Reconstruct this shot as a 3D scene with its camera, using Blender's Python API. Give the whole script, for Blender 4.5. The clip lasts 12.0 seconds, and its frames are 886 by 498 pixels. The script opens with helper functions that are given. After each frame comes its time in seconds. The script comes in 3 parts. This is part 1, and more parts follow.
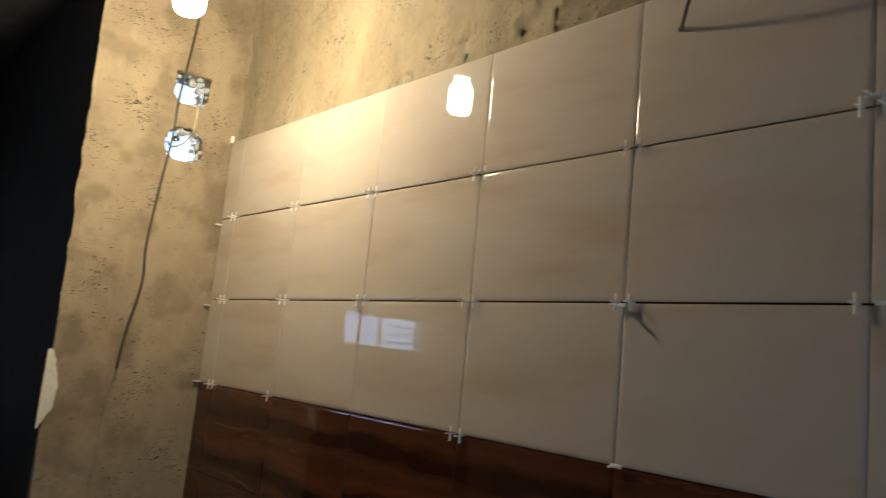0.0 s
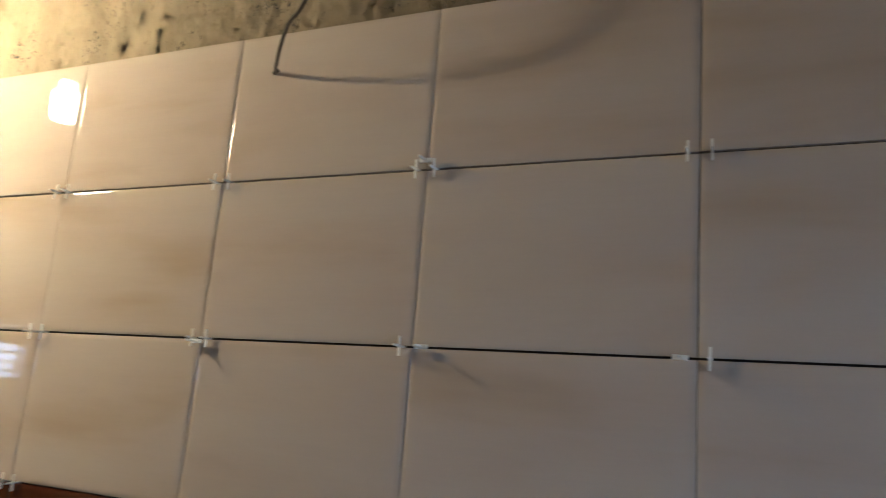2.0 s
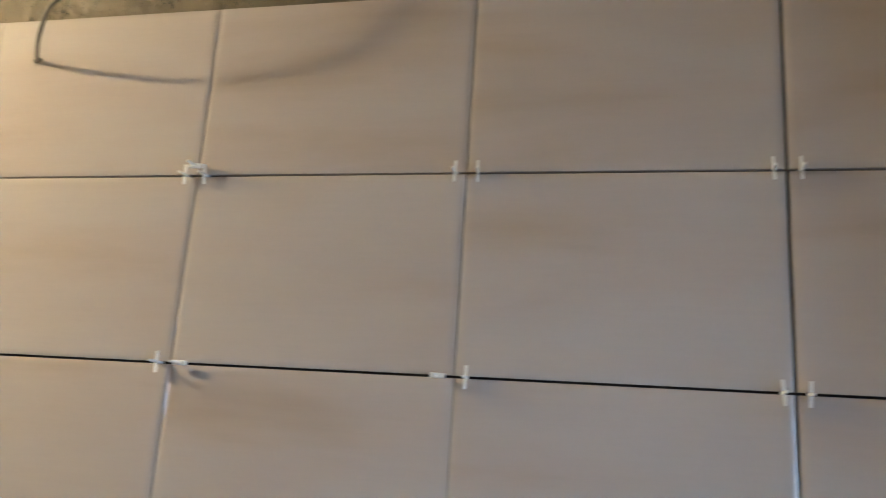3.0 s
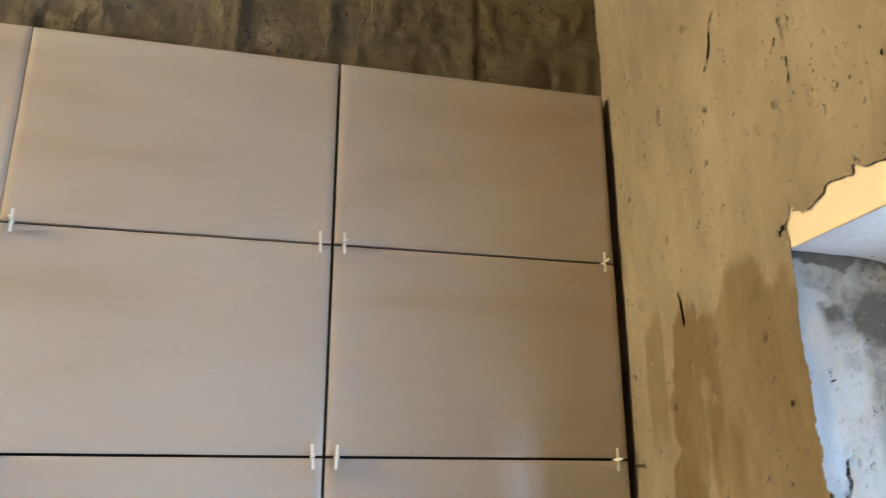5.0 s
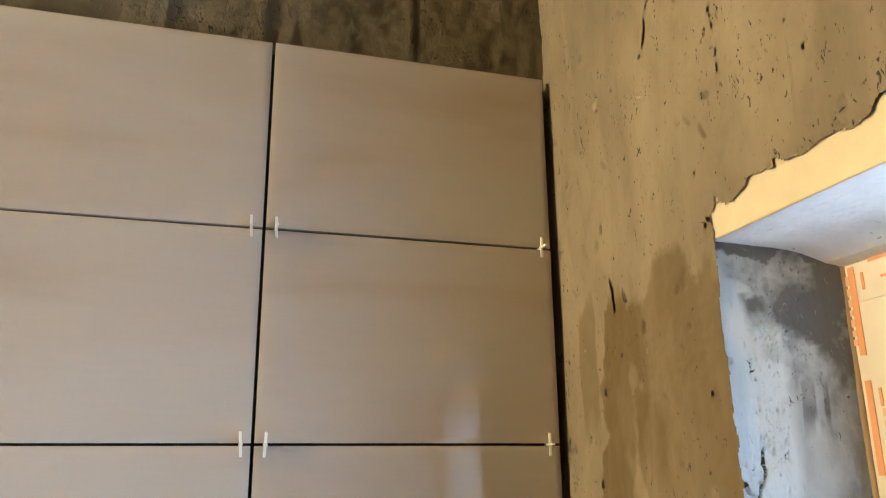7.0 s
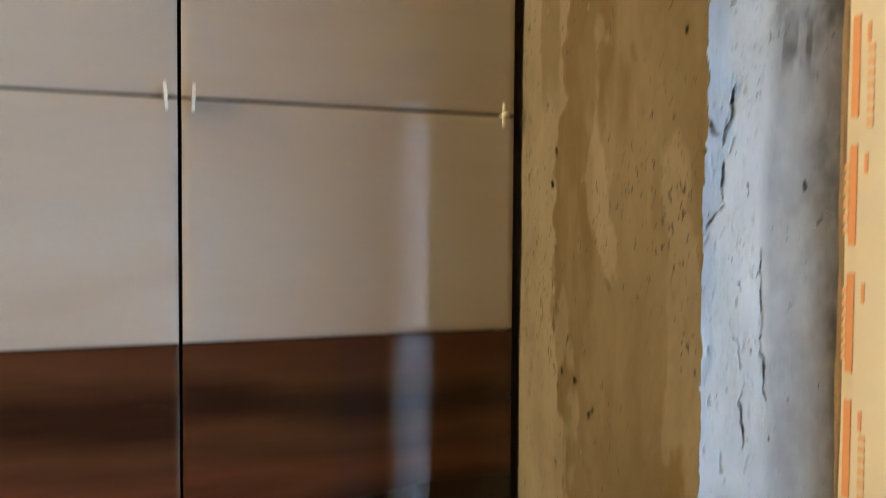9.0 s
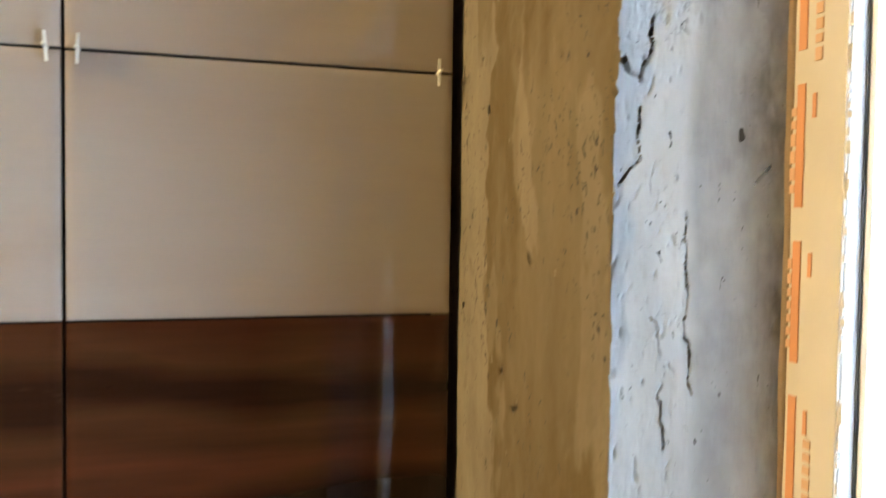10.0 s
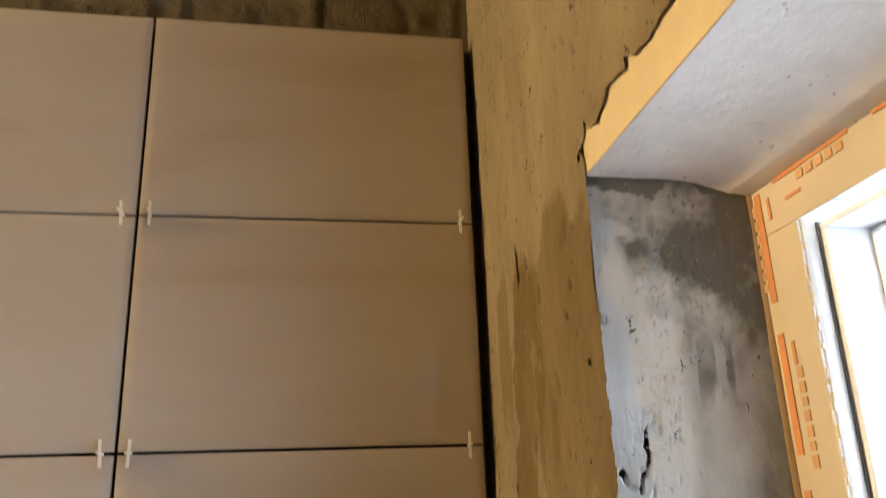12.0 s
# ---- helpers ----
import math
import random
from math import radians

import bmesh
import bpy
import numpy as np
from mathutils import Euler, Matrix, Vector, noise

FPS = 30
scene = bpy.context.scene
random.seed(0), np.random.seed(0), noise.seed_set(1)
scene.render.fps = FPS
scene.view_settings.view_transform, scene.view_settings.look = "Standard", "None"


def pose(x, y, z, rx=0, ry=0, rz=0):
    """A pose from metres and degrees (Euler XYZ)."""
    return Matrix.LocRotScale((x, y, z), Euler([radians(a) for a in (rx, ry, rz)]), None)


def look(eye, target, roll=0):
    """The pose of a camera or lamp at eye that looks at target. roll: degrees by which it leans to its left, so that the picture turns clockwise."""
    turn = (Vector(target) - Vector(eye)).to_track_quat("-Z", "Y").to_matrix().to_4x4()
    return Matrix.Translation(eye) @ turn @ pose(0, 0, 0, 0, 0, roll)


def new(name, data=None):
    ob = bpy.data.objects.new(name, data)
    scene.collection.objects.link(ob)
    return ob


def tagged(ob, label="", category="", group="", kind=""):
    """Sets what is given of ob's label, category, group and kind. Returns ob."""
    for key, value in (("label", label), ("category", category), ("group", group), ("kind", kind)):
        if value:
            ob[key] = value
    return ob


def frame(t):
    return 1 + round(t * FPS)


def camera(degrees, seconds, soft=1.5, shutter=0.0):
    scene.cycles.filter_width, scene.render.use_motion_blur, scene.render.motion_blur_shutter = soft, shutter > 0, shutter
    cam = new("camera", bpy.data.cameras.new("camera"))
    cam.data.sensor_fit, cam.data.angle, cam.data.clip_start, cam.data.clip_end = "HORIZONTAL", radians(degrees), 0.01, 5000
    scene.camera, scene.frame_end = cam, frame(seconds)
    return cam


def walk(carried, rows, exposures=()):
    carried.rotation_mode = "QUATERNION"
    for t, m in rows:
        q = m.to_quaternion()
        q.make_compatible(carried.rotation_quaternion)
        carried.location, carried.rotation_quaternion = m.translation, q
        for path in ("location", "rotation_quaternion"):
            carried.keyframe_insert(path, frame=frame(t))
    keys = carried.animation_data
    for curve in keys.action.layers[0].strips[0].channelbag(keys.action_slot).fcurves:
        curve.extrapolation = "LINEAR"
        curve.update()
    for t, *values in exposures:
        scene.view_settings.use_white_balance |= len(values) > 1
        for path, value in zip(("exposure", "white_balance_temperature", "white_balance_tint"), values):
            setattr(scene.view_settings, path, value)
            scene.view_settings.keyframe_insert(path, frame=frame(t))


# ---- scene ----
cam = camera(58.8, 12.0, soft=0.95, shutter=0.5)
PATH = [
    (0, (2.432, -1.1, 1.518), (0.904, 0.158, 1.802), 5.7),
    (0.5, (2.449, -1.082, 1.522), (1.048, 0.304, 1.86), 5.3),
    (1, (2.476, -1.068, 1.524), (1.29, 0.495, 1.91), 5.0),
    (1.5, (2.507, -1.041, 1.537), (1.495, 0.634, 1.947), 5.0),
    (2, (2.525, -1.039, 1.552), (1.689, 0.729, 1.97), 4.7),
    (2.5, (2.542, -1.048, 1.564), (1.915, 0.803, 1.993), 4.1),
    (3, (2.61, -0.991, 1.572), (2.16, 0.9, 2.041), 3.9),
    (3.5, (2.618, -0.992, 1.575), (2.5, 0.942, 2.07), 2.6),
    (5.5, (2.734, -1.004, 1.605), (3.243, 0.826, 2.233), -0.5),
    (6, (2.738, -1.003, 1.61), (3.269, 0.822, 2.232), -0.6),
    (6.5, (2.739, -1.008, 1.615), (3.278, 0.824, 2.21), -0.8),
    (8.5, (2.783, -0.956, 1.573), (3.443, 0.925, 1.74), 0.4),
    (9, (2.783, -0.921, 1.517), (3.464, 0.958, 1.442), 0.4),
    (9.5, (2.819, -0.897, 1.486), (3.445, 0.988, 1.255), 0.4),
    (10, (2.951, -0.866, 1.486), (3.512, 1.052, 1.407), 0.8),
    (10.5, (3.013, -0.842, 1.507), (3.444, 1.108, 1.61), 0.7),
    (11, (3.007, -0.864, 1.549), (3.385, 1.072, 1.881), 0.4),
    (11.5, (3.007, -0.892, 1.568), (3.365, 1.012, 2.065), -1.0),
    (12, (3.001, -0.92, 1.582), (3.351, 0.948, 2.207), -2.2),
]
walk(cam, [(t, look(eye, target, roll)) for t, eye, target, roll in PATH],
     exposures=[(0.0, -1.98, 4850, 9), (1.0, -1.92, 4850, 13), (1.5, -1.5, 4950, 14), (2.0, -0.95, 5050, 12), (2.5, -0.4, 5150, 12), (3.0, 0.0, 5100, 10), (3.5, 0.38, 5000, 10), (5.5, 0.8, 5300, 8),
                (8.5, 0.6, 5500, 8), (9.0, 0.46, 5550, 9), (9.5, 0.62, 5750, 9), (10.0, 0.72, 5850, 9), (10.5, 0.4, 6000, 8), (11.0, 0.3, 6350, 11), (12.0, 0.35, 6650, 14)])

# ---- light: overcast daylight at the window and one warm bulb ----
world = bpy.data.worlds.new("overcast_sky")
scene.world = world
world.use_nodes = True
wn = world.node_tree.nodes
sky = wn.new("ShaderNodeTexSky")
sky.sky_type, sky.sun_disc = "NISHITA", False
sky.sun_elevation, sky.sun_rotation = radians(35), radians(109)
wn["Background"].inputs["Strength"].default_value = 0.12
world.node_tree.links.new(sky.outputs[0], wn["Background"].inputs[0])

sun_data = bpy.data.lights.new("sun", "SUN")
sun_data.energy, sun_data.angle, sun_data.color = 0.6, radians(20), (1.0, 0.96, 0.9)
sun = new("sun", sun_data)
sun.matrix_world = look((0, 0, 0), (-0.87, 0.3, -0.6))


def window_lamp(name, place, target, width, height, watts, colour):
    data = bpy.data.lights.new(name, "AREA")
    data.shape, data.size, data.size_y, data.energy, data.color = "RECTANGLE", width, height, watts, colour
    ob = new(name, data)
    ob.matrix_world = look(place, target)
    return ob


DAY = (0.72, 0.87, 1.0)
window_lamp("window_daylight", (3.56, -0.72, 1.24), (2.0, -0.72, 1.24), 0.74, 1.24, 10.5, DAY)

BULB = Vector((0.56, -0.45, 2.385))
bulb_data = bpy.data.lights.new("bulb_light", "POINT")
bulb_data.energy, bulb_data.color, bulb_data.shadow_soft_size = 98, (1.0, 0.68, 0.26), 0.025

# ---- small tools ----
RNG = np.random.RandomState(7)
LATTICE = np.random.RandomState(11).rand(512, 512)


def vnoise(u, v, size, shift=0):
    """Smooth value noise in 0..1 with features of that size in metres."""
    a, b = u / size + 37.3 * shift + 100, v / size + 11.7 * shift + 100
    i, j = np.floor(a).astype(int), np.floor(b).astype(int)
    s, t = a - i, b - j
    s, t = s * s * (3 - 2 * s), t * t * (3 - 2 * t)
    g = lambda p, q: LATTICE[p % 512, q % 512]
    return (g(i, j) * (1 - s) + g(i + 1, j) * s) * (1 - t) + (g(i, j + 1) * (1 - s) + g(i + 1, j + 1) * s) * t


def fbm(u, v, size, shift=0, octaves=4):
    return sum(vnoise(u, v, size / 2 ** k, shift + k) / 2 ** (k + 1) for k in range(octaves)) / (1 - 0.5 ** octaves)


def groove(u, v, line, width):
    """1 on the broken line, falling to 0 within the width."""
    best = np.full(u.shape, 9.0)
    for (a, b), (c, d) in zip(line, line[1:]):
        k = np.clip(((u - a) * (c - a) + (v - b) * (d - b)) / ((c - a) ** 2 + (d - b) ** 2 + 1e-12), 0, 1)
        best = np.minimum(best, np.hypot(u - a - k * (c - a), v - b - k * (d - b)))
    return np.exp(-(best / width) ** 2)


def pits(u, v, count, box, seed, size=(0.002, 0.006), stretch=2.0, clump=0):
    """Small holes in rough plaster, taller than wide."""
    rnd = np.random.RandomState(seed)
    out = np.zeros(u.shape)
    a = b = 0.0
    for k in range(count):
        if clump and k % clump:
            a, b = a + rnd.normal(0, 0.006), b + rnd.normal(0, 0.014)
        else:
            a, b = rnd.uniform(box[0], box[1]), rnd.uniform(box[2], box[3])
        r = rnd.uniform(*size)
        near = (np.abs(u - a) < 4 * r) & (np.abs(v - b) < 4 * r * stretch)
        lean = rnd.uniform(-0.3, 0.8)
        uu, vv = u[near] - a - lean * (v[near] - b), (v[near] - b) / (stretch * rnd.uniform(0.6, 1.4))
        out[near] = np.maximum(out[near], np.exp(-((uu ** 2 + vv ** 2) / r ** 2) ** 2) * rnd.uniform(0.5, 1))
    return out


def sheet(name, us, vs, place, depth, keep=None, darkening=None, material=None):
    """A fine grid of plaster; place(u, v, d) puts it in the world, d is how far it stands out."""
    u, v = np.meshgrid(us, vs, indexing="ij")
    d = depth(u, v)
    xyz = np.stack([np.broadcast_to(c, u.shape) for c in place(u, v, d)], -1).reshape(-1, 3)
    n, m = u.shape
    idx = np.arange(n * m).reshape(n, m)
    quads = np.stack([idx[:-1, :-1], idx[1:, :-1], idx[1:, 1:], idx[:-1, 1:]], -1).reshape(-1, 4)
    if keep is not None:
        k = keep(u, v)
        quads = quads[(k[:-1, :-1] & k[1:, :-1] & k[1:, 1:] & k[:-1, 1:]).reshape(-1)]
    mesh = bpy.data.meshes.new(name)
    mesh.from_pydata(xyz.tolist(), [], quads.tolist())
    if darkening is not None:
        mesh.attributes.new("darkening", "FLOAT", "POINT").data.foreach_set("value", np.clip(darkening(u, v), 0, 1).astype(np.float32).ravel())
    mesh.polygons.foreach_set("use_smooth", np.ones(len(mesh.polygons), dtype=bool))
    mesh.materials.append(material)
    mesh.update()
    return mesh


def box(bm, lo, hi, bevel=0.0):
    made = bmesh.ops.create_cube(bm, size=1)["verts"]
    for w in made:
        w.co = Vector([lo[i] + (w.co[i] + 0.5) * (hi[i] - lo[i]) for i in range(3)])
    if bevel:
        edges = list({e for w in made for e in w.link_edges})
        bmesh.ops.bevel(bm, geom=edges, offset=bevel, segments=2, affect="EDGES", profile=0.5)
    return bm


def boxes(*spans, bevel=0.0):
    bm = bmesh.new()
    for lo, hi in spans:
        box(bm, lo, hi, bevel)
    return bm


def mesh_of(name, bm, material, smooth=False):
    bmesh.ops.recalc_face_normals(bm, faces=bm.faces)
    mesh = bpy.data.meshes.new(name)
    bm.to_mesh(mesh)
    bm.free()
    mesh.materials.append(material)
    if smooth:
        mesh.polygons.foreach_set("use_smooth", np.ones(len(mesh.polygons), dtype=bool))
    return mesh


def part(name, bm, material, parent=None, label="", smooth=False):
    data = bm if isinstance(bm, bpy.types.Mesh) else mesh_of(name, bm, material, smooth)
    ob = new(name, data)
    if parent is not None:
        ob.parent = parent
    return tagged(ob, label)


def tube(points, radius, sides=8):
    """A round cord through the points, smoothed."""
    pts = [Vector(p) for p in points]
    fine = []
    for i in range(len(pts) - 1):
        p0, p1, p2, p3 = pts[max(i - 1, 0)], pts[i], pts[i + 1], pts[min(i + 2, len(pts) - 1)]
        for k in range(8):
            t = k / 8
            fine.append(0.5 * ((2 * p1) + (p2 - p0) * t + (2 * p0 - 5 * p1 + 4 * p2 - p3) * t * t + (3 * p1 - p0 - 3 * p2 + p3) * t ** 3))
    fine.append(pts[-1])
    bm = bmesh.new()
    rings = []
    for i, p in enumerate(fine):
        d = (fine[min(i + 1, len(fine) - 1)] - fine[max(i - 1, 0)]).normalized()
        a = d.cross(Vector((0.31, 0.87, 0.38))).normalized()
        b = d.cross(a)
        rings.append([bm.verts.new(p + radius * (math.cos(q) * a + math.sin(q) * b)) for q in (2 * math.pi * k / sides for k in range(sides))])
    for r, s in zip(rings, rings[1:]):
        for k in range(sides):
            bm.faces.new((r[k], r[(k + 1) % sides], s[(k + 1) % sides], s[k]))
    bm.faces.new(rings[0])
    bm.faces.new(rings[-1])
    return bm


def lathe(profile, sides=32):
    bm = bmesh.new()
    rings = [[bm.verts.new((r * math.cos(2 * math.pi * k / sides), r * math.sin(2 * math.pi * k / sides), z)) for k in range(sides)] for r, z in profile]
    for r, s in zip(rings, rings[1:]):
        for k in range(sides):
            bm.faces.new((r[k], r[(k + 1) % sides], s[(k + 1) % sides], s[k]))
    bm.faces.new(rings[0])
    bm.faces.new(rings[-1])
    return bm


# ---- materials ----
def material(name, base, rough=0.6, metal=0.0):
    m = bpy.data.materials.new(name)
    m.use_nodes = True
    b = m.node_tree.nodes["Principled BSDF"]
    b.inputs["Base Color"].default_value = (*base, 1)
    b.inputs["Roughness"].default_value, b.inputs["Metallic"].default_value = rough, metal
    return m


FREE = (37.0, 53.0, 71.0)      # each piece takes its own stretch of the pattern


class Nodes:
    """Short names for wiring a material."""

    def __init__(self, m):
        self.tree, self.bsdf = m.node_tree, m.node_tree.nodes["Principled BSDF"]

    def node(self, kind, **values):
        n = self.tree.nodes.new(kind)
        for key, value in values.items():
            n.inputs[key.replace("_", " ")].default_value = value
        return n

    def link(self, a, b):
        self.tree.links.new(a, b)

    def coords(self, scale=(1, 1, 1), random=None):
        tc, mp = self.tree.nodes.new("ShaderNodeTexCoord"), self.tree.nodes.new("ShaderNodeMapping")
        mp.inputs["Scale"].default_value = scale
        self.link(tc.outputs["Object"], mp.inputs["Vector"])
        if random:
            info = self.tree.nodes.new("ShaderNodeObjectInfo")
            mul = self.tree.nodes.new("ShaderNodeVectorMath")
            mul.operation = "MULTIPLY"
            mul.inputs[1].default_value = random
            self.link(info.outputs["Random"], mul.inputs[0])
            self.link(mul.outputs[0], mp.inputs["Location"])
        return mp.outputs[0]

    def noise(self, vector, scale, detail=4, rough=0.55, distort=0.0):
        n = self.node("ShaderNodeTexNoise", Scale=scale, Detail=detail, Roughness=rough, Distortion=distort)
        self.link(vector, n.inputs["Vector"])
        return n.outputs["Fac"]

    def ramp(self, fac, stops):
        r = self.tree.nodes.new("ShaderNodeValToRGB")
        e = r.color_ramp.elements
        while len(e) < len(stops):
            e.new(0.5)
        for el, (pos, col) in zip(e, stops):
            el.position, el.color = pos, (*col, 1) if len(col) == 3 else col
        self.link(fac, r.inputs[0])
        return r.outputs[0]

    def mix(self, fac, a, b, blend="MIX"):
        n = self.tree.nodes.new("ShaderNodeMix")
        n.data_type, n.blend_type = "RGBA", blend
        for value, slot in ((fac, 0), (a, 6), (b, 7)):
            if isinstance(value, bpy.types.NodeSocket):
                self.link(value, n.inputs[slot])
            else:
                n.inputs[slot].default_value = value if slot == 0 else (*value, 1)
        return n.outputs[2]

    def math(self, how, a, b, c=None):
        n = self.tree.nodes.new("ShaderNodeMath")
        n.operation = how
        for value, slot in zip((a, b, c), n.inputs):
            if isinstance(value, bpy.types.NodeSocket):
                self.link(value, slot)
            elif value is not None:
                slot.default_value = value
        return n.outputs[0]

    def bump(self, height, strength, distance):
        n = self.node("ShaderNodeBump", Strength=strength, Distance=distance)
        self.link(height, n.inputs["Height"])
        self.link(n.outputs[0], self.bsdf.inputs["Normal"])

    def attribute(self, name):
        n = self.tree.nodes.new("ShaderNodeAttribute")
        n.attribute_name = name
        return n.outputs["Fac"]

    def paint(self, colour, rough=None):
        self.link(colour, self.bsdf.inputs["Base Color"])
        if rough is not None:
            self.link(rough, self.bsdf.inputs["Roughness"])


def plaster(name, light, dark, deep, streak=(1, 1, 1), pit_shade=(0.05, 0.045, 0.04), pitted=1.0, lumps=0.3, grit=0.25, clouds=0.6, pit_shape=(1, 1, 0.5), crumbs=0.0):
    """Trowelled plaster: broad clouds, trowel smears, clumps of small pits with their shade painted in, hairline
    scratches, and stains and painted shade that follow the mesh.
    """
    m = material(name, light, 0.85)
    n = Nodes(m)
    v, w = n.coords(), n.coords(streak)
    pale = tuple(min(1.18 * c, 0.9) for c in light)
    broad = n.ramp(n.noise(w, 4, 6, 0.6, 0.5), [(0.3, dark), (0.5, tuple((a + b) / 2 for a, b in zip(light, dark))), (0.68, light)])
    mottle = n.ramp(n.noise(w, 17, 6, 0.65, 0.6), [(0.3, (0.74, 0.73, 0.71)), (0.5, (0.97, 0.97, 0.97)), (0.7, (1.14, 1.13, 1.1))])
    col = n.mix(clouds, broad, mottle, "MULTIPLY")
    smear = n.ramp(n.noise(n.coords((1, 1, 0.2)), 9, 5, 0.6, 1.0), [(0.54, (0, 0, 0)), (0.72, (0.45, 0.45, 0.45))])
    col = n.mix(smear, col, pale)
    col = n.mix(n.attribute("darkening"), col, deep)
    clump = n.ramp(n.noise(v, 7, 3, 0.5), [(0.45, (0, 0, 0)), (0.7, (0.13 * pitted,) * 3)])
    hole_noise = n.math("ADD", n.noise(n.coords(pit_shape), 170, 2, 0.55, 1.2), clump)
    holes = n.ramp(hole_noise, [(0.71, (0, 0, 0)), (0.735, (1, 1, 1))])
    rim = n.ramp(hole_noise, [(0.64, (0, 0, 0)), (0.71, (0.4, 0.4, 0.4))])
    hair = n.ramp(n.noise(n.coords((1, 1, 0.05)), 80, 2, 0.5, 0.3), [(0.72, (0, 0, 0)), (0.75, (0.25, 0.25, 0.25))])
    # rims and pits: the shade inside small hollows painted as dark colour
    col = n.mix(rim, col, tuple(0.8 * c for c in dark))
    col = n.mix(hair, col, tuple(0.75 * c for c in dark))
    col = n.mix(holes, col, pit_shade)
    n.paint(col)
    relief = n.math("MULTIPLY_ADD", n.noise(w, 26, 5, 0.6, 0.4), lumps, n.math("MULTIPLY", n.noise(v, 150, 4, 0.7), grit))
    if crumbs:
        where = n.ramp(n.noise(v, 6, 3, 0.55), [(0.44, (0, 0, 0)), (0.58, (crumbs,) * 3)])
        relief = n.math("MULTIPLY_ADD", n.noise(n.coords((1, 1, 0.7)), 48, 7, 0.7, 0.35), where, relief)
    n.bump(n.math("MULTIPLY_ADD", holes, -0.5, relief), 0.8, 0.007)
    return m


PLASTER = plaster("lime_plaster", (0.308, 0.256, 0.184), (0.205, 0.168, 0.116), (0.142, 0.1, 0.042), (1, 1, 0.5), pitted=0.75, lumps=0.4, grit=0.06, clouds=0.7)
WEST_PLASTER = plaster("brown_grey_plaster", (0.36, 0.285, 0.19), (0.27, 0.21, 0.14), (0.12, 0.09, 0.055), (1, 1, 0.8), pitted=0.9, lumps=0.25, grit=0.08, clouds=0.4, pit_shape=(1, 0.4, 1))
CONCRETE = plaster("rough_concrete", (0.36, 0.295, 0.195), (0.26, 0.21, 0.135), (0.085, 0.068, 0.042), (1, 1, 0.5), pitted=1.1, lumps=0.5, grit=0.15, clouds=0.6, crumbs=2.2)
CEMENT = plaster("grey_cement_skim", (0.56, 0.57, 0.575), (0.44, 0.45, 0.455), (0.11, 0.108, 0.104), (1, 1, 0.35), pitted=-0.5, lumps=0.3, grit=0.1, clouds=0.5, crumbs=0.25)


def light_tile_material():
    m = material("cream_glazed_tile", (0.7, 0.6, 0.48), 0.09)
    n = Nodes(m)
    v = n.coords((0.55, 1, 2.6), random=FREE)
    bands = n.ramp(n.noise(v, 3.2, 3, 0.5, 0.25), [(0.3, (0.465, 0.378, 0.292)), (0.46, (0.518, 0.445, 0.378)), (0.62, (0.535, 0.475, 0.415))])
    grain = n.ramp(n.noise(n.coords((0.25, 1, 3), random=FREE), 60, 4, 0.6), [(0.3, (0.985, 0.985, 0.985)), (0.7, (1.01, 1.01, 1.01))])
    n.paint(n.mix(1.0, bands, grain, "MULTIPLY"), n.ramp(n.noise(n.coords(random=FREE), 9, 4, 0.6), [(0.3, (0.012,) * 3), (0.75, (0.035,) * 3)]))
    n.bump(n.noise(n.coords(random=FREE), 9, 1, 0.3), 0.035, 0.002)
    return m


def dark_tile_material():
    m = material("brown_glazed_tile", (0.09, 0.035, 0.015), 0.1)
    n = Nodes(m)
    split = n.tree.nodes.new("ShaderNodeSeparateXYZ")
    n.link(n.coords(), split.inputs[0])
    level = n.math("MULTIPLY_ADD", split.outputs["Z"], 1 / 0.275, 0.5)
    wave = n.math("MULTIPLY_ADD", n.noise(n.coords((0.35, 1, 1.2), random=(6.0, 0.5, 0.25)), 6, 3, 0.5, 0.3), 0.6, -0.3)
    brown, ochre, black = (0.07, 0.0225, 0.0105), (0.11, 0.036, 0.0165), (0.02, 0.0085, 0.005)
    bands = n.ramp(n.math("ADD", level, wave), [(0.0, brown), (0.06, (0.085, 0.032, 0.015)), (0.18, black), (0.27, black), (0.4, ochre), (0.5, (0.07, 0.026, 0.012)), (0.58, (0.09, 0.035, 0.016)), (0.69, (0.03, 0.0115, 0.006)), (0.76, (0.03, 0.0115, 0.006)), (0.87, (0.09, 0.035, 0.016)), (1.0, brown)])
    grain = n.ramp(n.noise(n.coords((0.15, 1, 3), random=FREE), 50, 3, 0.55), [(0.3, (0.88, 0.88, 0.88)), (0.7, (1.06, 1.05, 1.04))])
    dust = n.ramp(n.noise(n.coords((0.35, 1, 1.8), random=FREE), 9, 5, 0.65), [(0.62, (0, 0, 0)), (0.78, (0.3, 0.3, 0.3))])
    col = n.mix(dust, n.mix(1.0, bands, grain, "MULTIPLY"), (0.3, 0.22, 0.16))
    n.paint(col, n.ramp(n.noise(n.coords(random=FREE), 8, 4, 0.6), [(0.3, (0.03,) * 3), (0.75, (0.08,) * 3)]))
    n.bump(n.noise(n.coords(random=FREE), 9, 1, 0.3), 0.035, 0.002)
    return m


